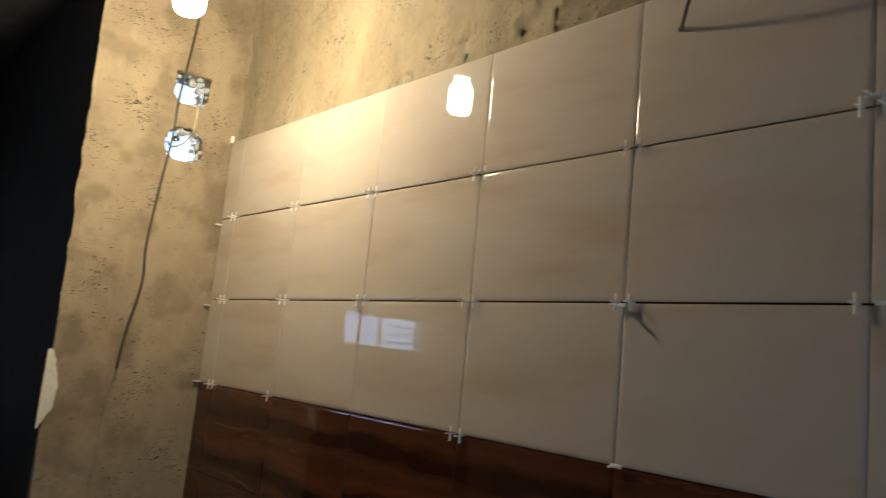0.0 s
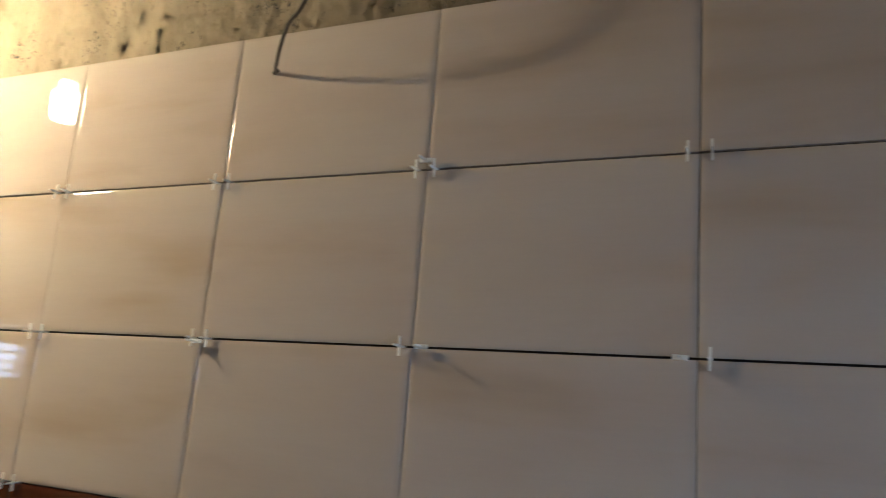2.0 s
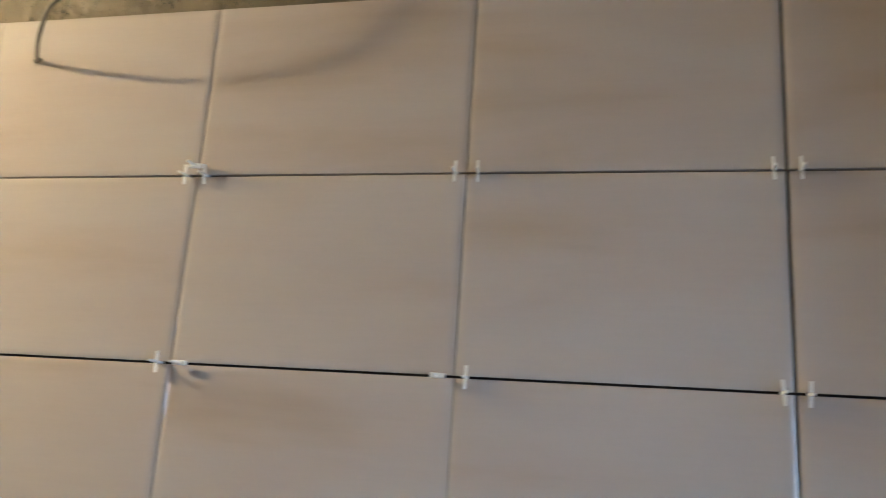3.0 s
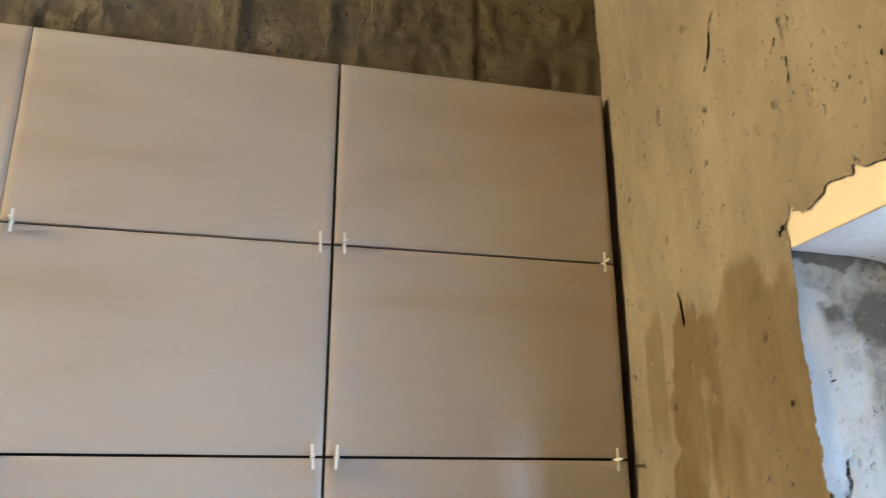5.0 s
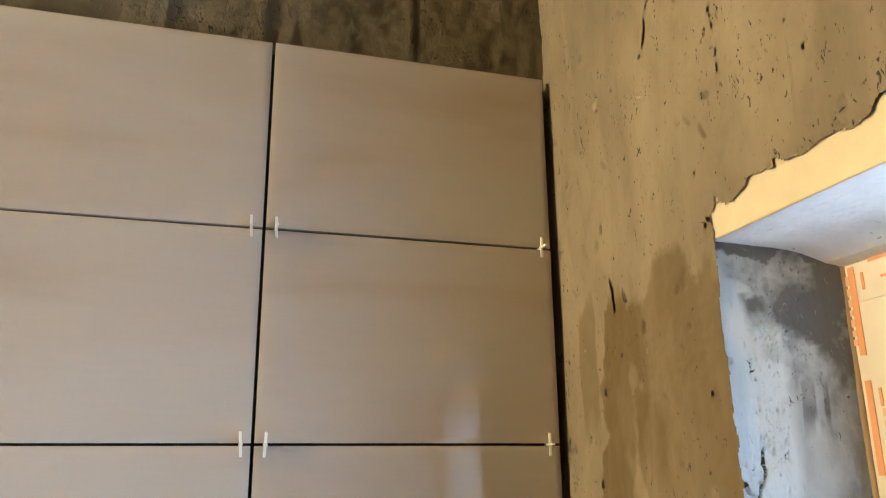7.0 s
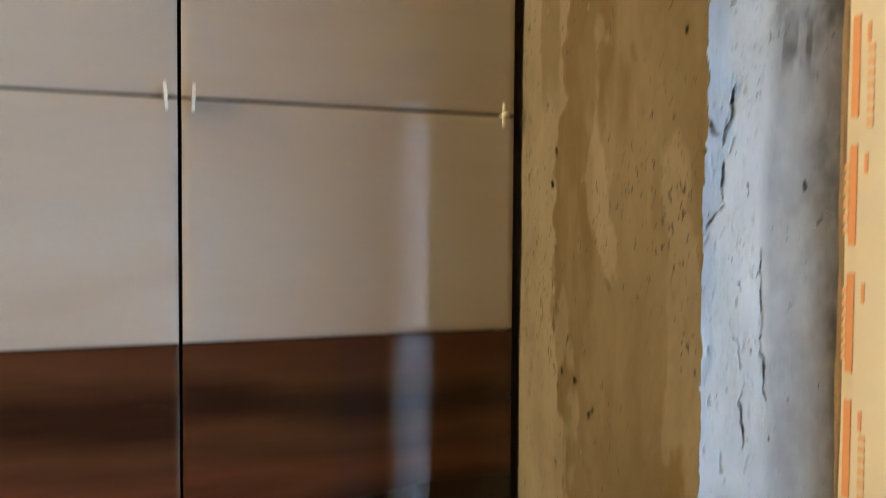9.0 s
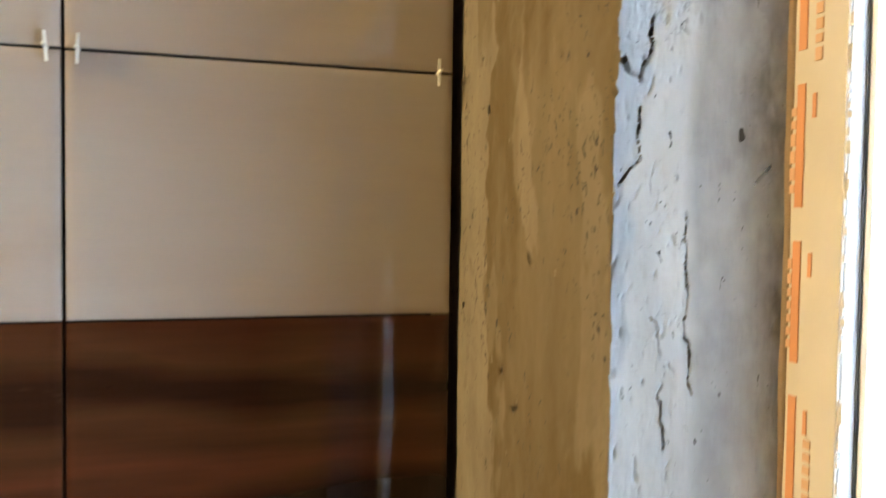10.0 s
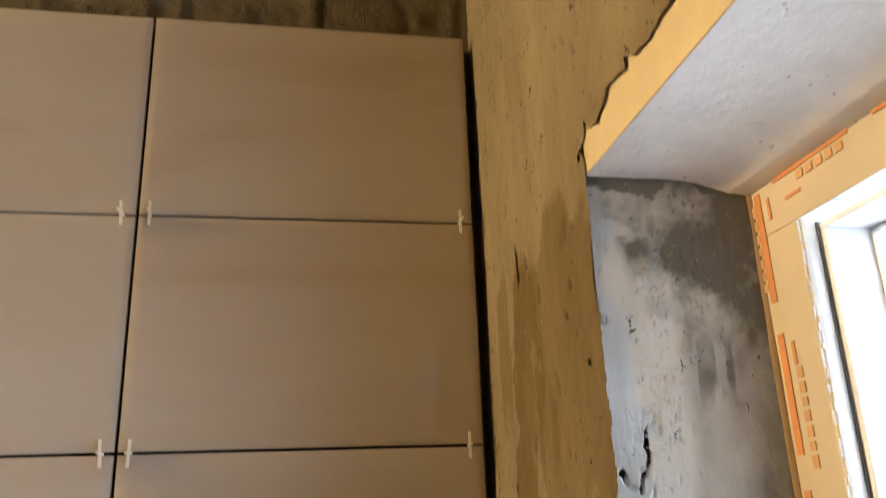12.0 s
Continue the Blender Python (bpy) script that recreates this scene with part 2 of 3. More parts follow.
LIGHT_TILE, DARK_TILE = light_tile_material(), dark_tile_material()
SPACER = material("white_spacer_plastic", (0.86, 0.85, 0.8), 0.45)
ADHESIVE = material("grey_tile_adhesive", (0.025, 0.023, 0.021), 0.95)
WHITE_BOARD = material("white_sandwich_panel", (0.92, 0.885, 0.865), 0.6)
# white board tinted cream: the bulb's warm light put into the colour
BULB_LIT_EDGE = material("bulb_lit_board_edge", (0.82, 0.72, 0.54), 0.7)
PVC = material("white_window_plastic", (0.9, 0.91, 0.92), 0.28)
SEAL = material("grey_rubber_seal", (0.09, 0.1, 0.12), 0.6)
FILM = material("cream_protective_film", (0.8, 0.72, 0.6), 0.4)
ORANGE = material("orange_print", (0.74, 0.35, 0.16), 0.45)
PALE_ORANGE = material("faded_orange_print", (0.74, 0.47, 0.27), 0.45)
FOAM = material("yellow_mounting_foam", (0.36, 0.25, 0.14), 0.8)
CABLE = material("grey_cable_sheath", (0.065, 0.053, 0.04), 0.5)
PALE_CABLE = material("cream_cable_sheath", (0.6, 0.53, 0.4), 0.5)
GYPSUM = material("white_gypsum_patch", (0.78, 0.74, 0.66), 0.9)
GLASS = material("window_glass", (1, 1, 1), 0.0)
GLASS.node_tree.nodes["Principled BSDF"].inputs["Transmission Weight"].default_value = 1.0
GLASS.node_tree.nodes["Principled BSDF"].inputs["IOR"].default_value = 1.45
# near-black colour stands in for the lack of light in the passage
SHADE_WALL = plaster("passage_shade_plaster", (0.07, 0.065, 0.06), (0.05, 0.045, 0.04), (0.03, 0.03, 0.03))
# unseen ceiling, back wall and floor: colours kept dark to cut bounced light
LOW_BOUNCE = plaster("low_bounce_concrete", (0.12, 0.112, 0.1), (0.08, 0.074, 0.066), (0.05, 0.05, 0.045))
SCREED = plaster("floor_screed", (0.13, 0.122, 0.11), (0.09, 0.086, 0.078), (0.08, 0.08, 0.075))
for m, scale, depth in ((WHITE_BOARD, 110, 0.003), (BULB_LIT_EDGE, 70, 0.002), (FOAM, 90, 0.004), (GYPSUM, 60, 0.004), (FILM, 25, 0.002), (ADHESIVE, 80, 0.005)):
    n = Nodes(m)
    base = tuple(n.bsdf.inputs["Base Color"].default_value)[:3]
    tone = n.ramp(n.noise(n.coords(), scale / 4, 5, 0.6), [(0.3, tuple(0.86 * c for c in base)), (0.7, base)])
    if m is WHITE_BOARD:
        tone = n.mix(n.ramp(n.noise(n.coords(), 130, 2, 0.5), [(0.255, (0.7, 0.7, 0.7)), (0.285, (0, 0, 0))]), tone, (0.3, 0.28, 0.27))
        # brownish joint stain together with painted shading beside the frame
        tone = n.mix(n.attribute("darkening"), tone, (0.42, 0.34, 0.27))
    n.paint(tone)
    n.bump(n.noise(n.coords(), scale, 5, 0.7), 0.4, depth)

# ---- structure ----
TILE_W, TILE_H, FLOOR_Z, BORDER, CEIL = 0.40, 0.275, 0.0, 1.375, 2.75
LEFT, RIGHT, BACK, BED = -0.113, 3.226, -3.6, 0.026
OPEN_Y = -0.468      # edge of the doorway in the left wall
HEAD, SILL, REVEAL, FAR_SIDE = 1.838, 0.6, -0.357, -1.07   # window opening


def structure(name, data, label, category):
    ob = new(name, data)
    return tagged(ob, label, category, kind="structure")


floor = structure("floor", mesh_of("floor", boxes(((-3.0, -4.8, -0.12), (4.2, 0.3, FLOOR_Z))), SCREED), "bare grey cement screed floor", "floor")
ceiling = structure("ceiling", mesh_of("ceiling", boxes(((-3.0, -4.8, CEIL), (4.2, 0.3, CEIL + 0.15))), LOW_BOUNCE), "bare dark grey concrete ceiling slab", "ceiling")
wall_south = structure("wall_south", mesh_of("wall_south", boxes(((LEFT, BACK - 0.15, 0), (RIGHT + 0.3, BACK, CEIL))), LOW_BOUNCE), "rough unpainted plaster wall", "wall")

# north wall: rough concrete behind and above the tiles
north_pits = lambda u, v: np.maximum(pits(u, v, 200, (-0.12, 3.2, 2.18, 2.75), 3, (0.0015, 0.005), 1.2), np.maximum(pits(u, v, 150, (0.3, 2.6, 2.2, 2.6), 64, (0.0015, 0.0045), 0.7, 5), pits(u, v, 40, (1.0, 1.42, 2.2, 2.33), 65, (0.0025, 0.006), 0.9, 10)))
ridges = lambda u, v: 0.5 * np.exp(-(((u - 2.79) / 0.012) ** 2)) + 0.5 * np.exp(-(((u - 2.66) / 0.006) ** 2)) - 0.7 * np.exp(-(((u - 3.02) / 0.003) ** 2))
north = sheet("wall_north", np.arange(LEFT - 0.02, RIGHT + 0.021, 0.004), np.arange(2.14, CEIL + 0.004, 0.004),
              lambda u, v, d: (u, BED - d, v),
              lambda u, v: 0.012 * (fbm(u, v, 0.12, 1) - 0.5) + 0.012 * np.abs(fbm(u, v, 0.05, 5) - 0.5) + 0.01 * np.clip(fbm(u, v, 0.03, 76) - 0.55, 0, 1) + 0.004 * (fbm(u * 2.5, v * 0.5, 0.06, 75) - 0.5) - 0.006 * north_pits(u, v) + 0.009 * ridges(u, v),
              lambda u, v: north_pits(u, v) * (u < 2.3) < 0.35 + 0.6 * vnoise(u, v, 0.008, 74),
              # grows darker from left to right in ragged patches
              darkening=lambda u, v: np.clip((u + 1.2 * (fbm(u, v * 0.5, 0.25, 9, 5) - 0.5) - 1.35) / 0.9, 0, 1) * (0.62 + 0.5 * fbm(u, v * 0.6, 0.09, 10, 5)) * 0.85, material=CONCRETE)
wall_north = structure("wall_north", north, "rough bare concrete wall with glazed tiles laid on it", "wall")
part("wall_body", boxes(((LEFT - 0.15, BED + 0.02, 0), (RIGHT + 0.3, BED + 0.2, CEIL))), CONCRETE, wall_north)
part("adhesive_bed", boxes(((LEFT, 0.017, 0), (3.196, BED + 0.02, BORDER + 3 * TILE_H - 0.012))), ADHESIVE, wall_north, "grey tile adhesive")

# east wall: plaster round the window, with a chipped edge at the opening
stain_edge = lambda v: -0.125 + 0.03 * np.sin(v * 9 + 0.4) * np.clip((1.62 - v) * 4, 0, 1) + 0.035 * np.clip((1.75 - v) * 3, 0, 1)


def east_stain(u, v):
    wob = fbm(u, v * 0.35, 0.07, 21) - 0.5 + 0.45 * (fbm(u, v * 0.5, 0.014, 24) - 0.5)
    step = lambda x, at, soft: np.clip((x - at) / soft, 0, 1)
    side = step(stain_edge(v) + 0.09 * wob, u, 0.004)
    top = step(1.838 + 0.13 * (fbm(u, v * 0.35, 0.035, 4, 5) - 0.5), v, 0.02)
    wide, tall = fbm(u + 0.02 * wob, v * 0.45, 0.08, 33, 5), fbm(u, v * 0.3, 0.06, 41, 5)
    patch = 0.6 + 0.22 * step(wide, 0.42, 0.12) + 0.2 * step(tall, 0.48, 0.1)
    scrape = 0.5 * step(fbm(u, v * 0.45, 0.07, 49, 5), 0.55, 0.035) + 0.1 * step(fbm(u, v * 0.12, 0.02, 48), 0.6, 0.08)
    tongue = step(0.022 + 0.03 * wob, np.abs(u + 0.07 + 0.03 * (1.75 - v)), 0.004) * step(v, 1.64 + 0.1 * wob, 0.04) * step(1.825 + 0.1 * wob, v, 0.02) * 0.6
    return np.maximum(side * top * np.clip(patch - scrape, 0.1, 1), tongue)


def head_line(u):
    return 1.862 + 0.022 * (fbm(u, u * 0, 0.035, 13, 3) - 0.5) + 0.008 * (u < -0.457) + 0.04 * (REVEAL - u).clip(0, 0.5)


def east_keep(u, v):
    edge = REVEAL - 0.002 + 0.008 * (fbm(u * 0, v, 0.02, 17, 3) - 0.5) + 0.012 * (vnoise(u * 0, v, 0.13, 2) - 0.5)
    k = ~((u < edge) & (v < head_line(u)) & (v > SILL) & (u > FAR_SIDE))
    ragged = 0.3 + 0.65 * vnoise(u, v, 0.005, 71)
    k &= pits(u, v, 60, (-0.75, 0.02, 1.84, 2.6), 8, (0.0008, 0.0013), 2.6) * (v > head_line(u) + 0.03) < ragged
    k &= pits(u, v, 45, (-0.36, 0.02, 0.9, 1.84), 9, (0.001, 0.0024), 2.2) < ragged
    k &= pits(u, v, 22, (-0.372, -0.345, 1.835, 1.885), 10, (0.0008, 0.0018), 1.8) < ragged
    k &= groove(u, v, [(-0.284, 2.162), (-0.271, 2.148), (-0.268, 2.125), (-0.26, 2.108), (-0.252, 2.1)], 0.003) < ragged + 0.2
    k &= groove(u, v, [(-0.143, 1.845), (-0.15, 1.83), (-0.152, 1.80)], 0.0028) < ragged + 0.15
    k &= groove(u, v, [(-0.385, 2.16), (-0.392, 2.07), (-0.395, 2.0)], 0.0022) < ragged + 0.42
    k &= groove(u, v, [(-0.105, 1.37), (-0.108, 1.34), (-0.11, 1.30)], 0.0022) < ragged + 0.4
    gap = np.clip(1 - np.abs(v - head_line(u) - 0.003) / (0.0085 + 0.012 * np.exp(-((u + 0.452) / 0.016) ** 2)), 0, 1) * (u < REVEAL + 0.02)
    return k & ~(gap * vnoise(u, v, 0.022, 72) > 0.27)


def east_depth(u, v):
    floor_d = np.where(v < 1.92, -0.0022, -1.0)
    lip = np.exp(-((u - REVEAL) / 0.012) ** 2) * (v < HEAD + 0.05)
    return np.maximum(floor_d, 0.007 * (fbm(u, v, 0.35, 2) - 0.5) + 0.004 * (fbm(u, v * 0.4, 0.05, 6) - 0.5) + 0.002 * (fbm(u, v, 0.012, 7) - 0.5) + 0.004 * lip * (fbm(u, v, 0.02, 19) - 0.6)
            - 0.005 * pits(u, v, 170, (-0.9, 0.02, 0.9, 2.7), 18, (0.002, 0.006), 1.6))


east = sheet("wall_east", np.concatenate([np.arange(-1.2, -0.72, 0.008), np.arange(-0.72, BED + 0.03, 0.0018)]), np.concatenate([np.arange(0.58, 0.9, 0.005), np.arange(0.9, 2.5, 0.002), np.arange(2.5, CEIL + 0.006, 0.006)]), lambda u, v, d: (RIGHT - d, u, v), east_depth, east_keep, east_stain, PLASTER)
wall_east = structure("wall_east", east, "rough grey plaster wall with damp stains beside the window", "wall")
part("wall_body", boxes(((RIGHT + 0.02, -0.33, 0), (RIGHT + 0.4, 0.3, CEIL)), ((RIGHT + 0.02, FAR_SIDE, 1.90), (RIGHT + 0.4, -0.33, CEIL)),
                        ((RIGHT + 0.02, FAR_SIDE, 0), (RIGHT + 0.4, -0.33, SILL)), ((RIGHT + 0.02, BACK - 0.15, 0), (RIGHT + 0.4, FAR_SIDE, CEIL)),
                        ((RIGHT, BACK, 0), (RIGHT + 0.02, -1.2, CEIL)), ((RIGHT, -1.2, 0), (RIGHT + 0.02, BED, 0.58))), PLASTER, wall_east)

# unseen dark skin, added to stop the far reveal bouncing daylight onto the tiles
part("far_reveal_skin", boxes(((RIGHT + 0.001, FAR_SIDE - 0.004, SILL), (RIGHT + 0.14, FAR_SIDE + 0.004, HEAD))), SCREED, wall_east, "dark skin added to cut bounced daylight")

# reveal: grey cement skim from the wall's edge to the window frame
def reveal_cracks(u, v):
    s = u
    lines = ([(0.0255, 1.632), (0.0242, 1.62), (0.0234, 1.604), (0.0196, 1.598), (0.019, 1.588)], [(0.0037, 1.602), (0.0071, 1.594), (0.0138, 1.591), (0.0198, 1.59)],
             [(0.0179, 1.568), (0.0176, 1.548), (0.0204, 1.532), (0.0114, 1.523), (0.0019, 1.509)], [(0.0519, 1.493), (0.0517, 1.471), (0.0526, 1.45), (0.0525, 1.438)],
             [(0.0513, 1.438), (0.0535, 1.401), (0.0565, 1.359)], [(0.0247, 1.429), (0.0278, 1.417), (0.034, 1.409), (0.0352, 1.392), (0.047, 1.372)], [(0.035, 1.367), (0.0371, 1.317)], [(0.0992, 1.514), (0.1031, 1.519), (0.1089, 1.525)])
    wob = 0.009 * (fbm(s, v, 0.012, 61) - 0.5)
    return sum(groove(s + wob, v + wob, l, w) for l, w in zip(lines, (0.0011, 0.0006, 0.0004, 0.0005, 0.0003, 0.0003, 0.0003, 0.0004))) * (0.05 + 1.15 * vnoise(s, v, 0.011, 66) + 0.55 * vnoise(s, v, 0.003, 67))


def reveal_keep(u, v):
    ragged = 0.42 + 0.45 * vnoise(u, v, 0.003, 65)
    return reveal_cracks(u, v) < ragged


def crumbly(u, v):
    """Loose, pitted spots in the skim."""
    spots = np.maximum.reduce([pits(u, v, 90, (0.026, 0.08, 1.735, 1.795), 91, (0.0006, 0.0012), 1.6, 6), pits(u, v, 90, (0.03, 0.05, 1.62, 1.71), 92, (0.0005, 0.001), 2.2, 6),
                               pits(u, v, 40, (0.07, 0.12, 1.66, 1.76), 93, (0.0005, 0.001), 1.6, 5), pits(u, v, 30, (0.0, 0.06, 1.1, 1.6), 94, (0.0005, 0.0009), 3.0, 3)])
    return spots * ramped(fbm(u, v, 0.005, 95, 3), 0.38, 0.2)


def reveal_depth(u, v):
    s = u
    c = reveal_cracks(u, v)
    rough = 0.5 * np.exp(-((s - 0.04) / 0.018) ** 2) * (0.4 + np.exp(-((v - 1.68) / 0.1) ** 2)) + np.exp(-((s - 0.06) / 0.02) ** 2 - ((v - 1.745) / 0.03) ** 2)
    return (0.008 * (fbm(s, v, 0.2, 8) - 0.5) + 0.0018 * (fbm(s, v * 0.4, 0.015, 12) - 0.5) + 0.0016 * rough * np.tanh(7 * (fbm(s, v * 0.6, 0.007, 15, 4) - 0.5)) + 0.0002 * np.tanh(6 * (fbm(s * 1.5, v * 0.2, 0.006, 16, 3) - 0.5)) - 0.002 * np.clip((fbm(s * 1.3, v * 0.35, 0.005, 77, 3) - 0.74) * 12, 0, 1) * np.clip((0.065 - s) / 0.02, 0, 1) - 0.004 * np.clip(2 * c, 0, 1) - 0.0018 * crumbly(s, v)
            - 0.0015 * pits(s, v, 60, (0, 0.06, 1.1, 1.8), 22, (0.0005, 0.001), 5.0))


def ramped(x, at, soft):
    return np.clip((x - at) / soft, 0, 1)


def reveal_stain_shade(u, v):
    warp = 0.03 * (fbm(u, v, 0.02, 87) - 0.5)
    n1, n2 = fbm(u + warp, v - warp, 0.05, 81, 5), fbm(u, v * 0.8, 0.018, 82, 4)
    # older grey cement inside, then shading painted darker towards the frame
    inner = 0.4 * ramped(u, 0.05 + 0.03 * (fbm(u, v * 0.3, 0.05, 31) - 0.5), 0.012) + 0.38 * ramped(u, 0.085 + 0.05 * (fbm(u, v * 0.5, 0.08, 30) - 0.5), 0.03)
    zone = ramped(v, 1.655, 0.07)
    side = ramped(u + 0.04 * (n1 - 0.5), 0.022 - 0.02 * ramped(v, 1.79, 0.01), 0.01)
    water_pits = zone * side * (0.3 * ramped(n1, 0.42, 0.1) + 0.2 * ramped(n1, 0.55, 0.03) + 0.3 * ramped(n2, 0.42, 0.2))
    water_pits = water_pits + 0.25 * ramped(v + 0.05 * (n1 - 0.5), 1.765, 0.02) * side
    # top inner corner: wet patch with the junction's shadow painted in
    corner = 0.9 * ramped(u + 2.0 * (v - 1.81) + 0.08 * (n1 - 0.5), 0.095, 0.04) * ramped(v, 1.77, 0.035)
    drip = 0.3 * ramped(fbm(u, v * 0.2, 0.014, 86), 0.5, 0.06) * ramped(v, 1.64, 0.02) * ramped(1.71 - v, 0, 0.02) * ramped(u, 0.05, 0.01)
    lobe = 0.8 * ramped(u - 0.112 + 0.03 * np.abs(v - 1.6) / 0.06 + 0.02 * (fbm(u, v, 0.03, 38) - 0.5), 0, 0.003) * np.exp(-((v - 1.62) / 0.055) ** 4)
    tone = 0.2 * ramped(fbm(u, v * 0.3, 0.06, 39), 0.45, 0.2)
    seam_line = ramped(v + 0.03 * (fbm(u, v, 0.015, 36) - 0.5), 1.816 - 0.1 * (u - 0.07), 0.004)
    # crumbly spots are darkened as well as sunk
    water_pits = water_pits + 0.5 * crumbly(u, v)
    fleck = 0.55 + 0.9 * fbm(u, v * 0.6, 0.012, 88, 5)
    return np.maximum.reduce([(inner + water_pits + drip) * fleck, corner, lobe * (0.6 + 0.5 * n2), tone, seam_line])


SLANT = -0.036 / 0.135
rev = sheet("window_reveal", np.arange(0, 0.1401, 0.0008), np.arange(SILL, HEAD + 0.03, 0.0013), lambda u, v, d: (RIGHT + 0.002 + u, REVEAL + 0.003 + SLANT * u - d, v), reveal_depth, reveal_keep, reveal_stain_shade, CEMENT)
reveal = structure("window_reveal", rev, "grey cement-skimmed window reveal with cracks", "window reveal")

# white panel that lines the head of the opening; its front edge shows under the broken plaster
def soffit_panel():
    bm = bmesh.new()
    box(bm, (RIGHT + 0.003, FAR_SIDE - 0.02, HEAD), (RIGHT + 0.14, REVEAL + 0.004, HEAD + 0.058))
    for w in bm.verts:
        if w.co.x > RIGHT + 0.05 and w.co.z < HEAD + 0.01:
            w.co.z = 1.832
    bmesh.ops.bevel(bm, geom=list(bm.edges), offset=0.0012, segments=2, affect="EDGES", profile=0.5)
    return bm


def soffit_skim(u, v):
    """How far the skimmed underside hangs down: a slope, a cove at the frame and trowel dimples."""
    cove = 0.010 * np.clip((u - 0.06) / 0.05, 0, 1) ** 2 + 0.006 * np.clip((u - 0.11) / 0.025, 0, 1) ** 2
    dents = 0.0012 * pits(u, v, 150, (0.0, 0.05, -1.05, REVEAL), 55, (0.0006, 0.0018), 1.0, 4) + 0.0009 * pits(u, v, 90, (0.0, 0.12, -1.05, REVEAL), 56, (0.0005, 0.0012), 1.0)
    return 0.0006 + 0.018 * u / 0.135 + cove + 0.003 * (fbm(u, v, 0.09, 57) - 0.5) * np.clip(u / 0.02, 0, 1) - dents


head_lining = structure("window_head_lining", mesh_of("window_head_lining", soffit_panel(), BULB_LIT_EDGE), "white-skimmed panel lining the window head, bulb's warm light painted on its cut edge", "window lining")
# mask holds the joint's brown stain and the shading painted near the frame
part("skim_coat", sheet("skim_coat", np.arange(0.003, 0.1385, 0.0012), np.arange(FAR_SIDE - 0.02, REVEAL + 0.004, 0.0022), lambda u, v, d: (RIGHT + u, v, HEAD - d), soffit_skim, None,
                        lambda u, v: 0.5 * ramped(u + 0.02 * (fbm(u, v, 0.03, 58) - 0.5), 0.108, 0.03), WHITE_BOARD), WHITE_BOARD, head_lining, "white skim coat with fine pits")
structure("window_bottom_lining", mesh_of("window_bottom_lining", boxes(((RIGHT + 0.007, FAR_SIDE, SILL - 0.03), (RIGHT + 0.15, REVEAL + 0.004, SILL + 0.001))), SCREED), "rough mortar bed under the window", "window sill")

# west wall: plaster stub between the tiled corner and the doorway, two holes knocked through
HOLES = ((-0.218, -0.098, 2.288, 2.395), (-0.226, -0.092, 2.095, 2.205))


def west_keep(u, v):
    edge = OPEN_Y + 0.012 * (fbm(u * 0, v, 0.05, 27, 3) - 0.5) - 0.014 * (v - 1.75)
    k = u > edge
    for a, b, c, d in HOLES:
        r = np.hypot((u - (a + b) / 2) / (b - a), (v - (c + d) / 2) / (d - c)) + 0.5 * (fbm(u, v, 0.04, 29, 5) - 0.5)
        k &= ~((r < 0.56) & (u > a) & (u < b) & (v > c) & (v < d))
    return k & (pits(u, v, 170, (-0.46, 0.02, 1.0, 2.7), 12, (0.0018, 0.0055), 0.4, 4) < 0.36 + 0.5 * vnoise(u, v, 0.008, 73))


def west_depth(u, v):
    rim = sum(np.exp(-((np.maximum(np.maximum(a - u, u - b), np.maximum(c - v, v - d)).clip(0) / 0.018) ** 2)) for a, b, c, d in HOLES)
    return (0.008 * (fbm(u, v, 0.3, 42) - 0.5) + 0.004 * (fbm(u, v, 0.05, 44) - 0.5) - 0.007 * rim * fbm(u, v, 0.02, 45)
            - 0.006 * groove(u, v, [(-0.27, 1.36), (-0.285, 1.25), (-0.29, 1.05), (-0.29, 0.9)], 0.006))


west = sheet("wall_west", np.arange(-0.50, BED + 0.03, 0.003), np.arange(0.6, CEIL + 0.004, 0.003), lambda u, v, d: (LEFT + d, u, v), west_depth, west_keep,
             lambda u, v: 0.45 * np.clip((fbm(u, v, 0.08, 47, 5) - 0.5) * 5, 0, 1), WEST_PLASTER)
wall_west = structure("wall_west", west, "rough plaster wall with two knocked-out holes beside a doorway", "wall")
XA, XB = LEFT - 0.16, LEFT - 0.012
part("wall_body", boxes(((XA, OPEN_Y + 0.012, 0), (XB, 0.25, HOLES[1][2])), ((XA, OPEN_Y + 0.012, HOLES[1][2]), (XB, HOLES[1][0], CEIL)), ((XA + 0.09, HOLES[0][1], HOLES[1][2]), (XB, 0.25, CEIL)),
                        ((XA + 0.09, HOLES[0][0], HOLES[1][3]), (XB, HOLES[0][1], HOLES[0][2])), ((XA + 0.09, HOLES[0][0], HOLES[0][3]), (XB, HOLES[0][1], CEIL))), CONCRETE, wall_west, "grey rubble inside the wall")
# thin dark skin: shade painted on the jamb, which the bulb doesn't reach
part("jamb_shade", boxes(((XA, OPEN_Y + 0.006, 0), (LEFT - 0.004, OPEN_Y + 0.0115, CEIL))), SHADE_WALL, wall_west)
part("wall_far_pier", boxes(((XA, BACK - 0.15, 0), (LEFT, -1.42, CEIL))), PLASTER, wall_west)
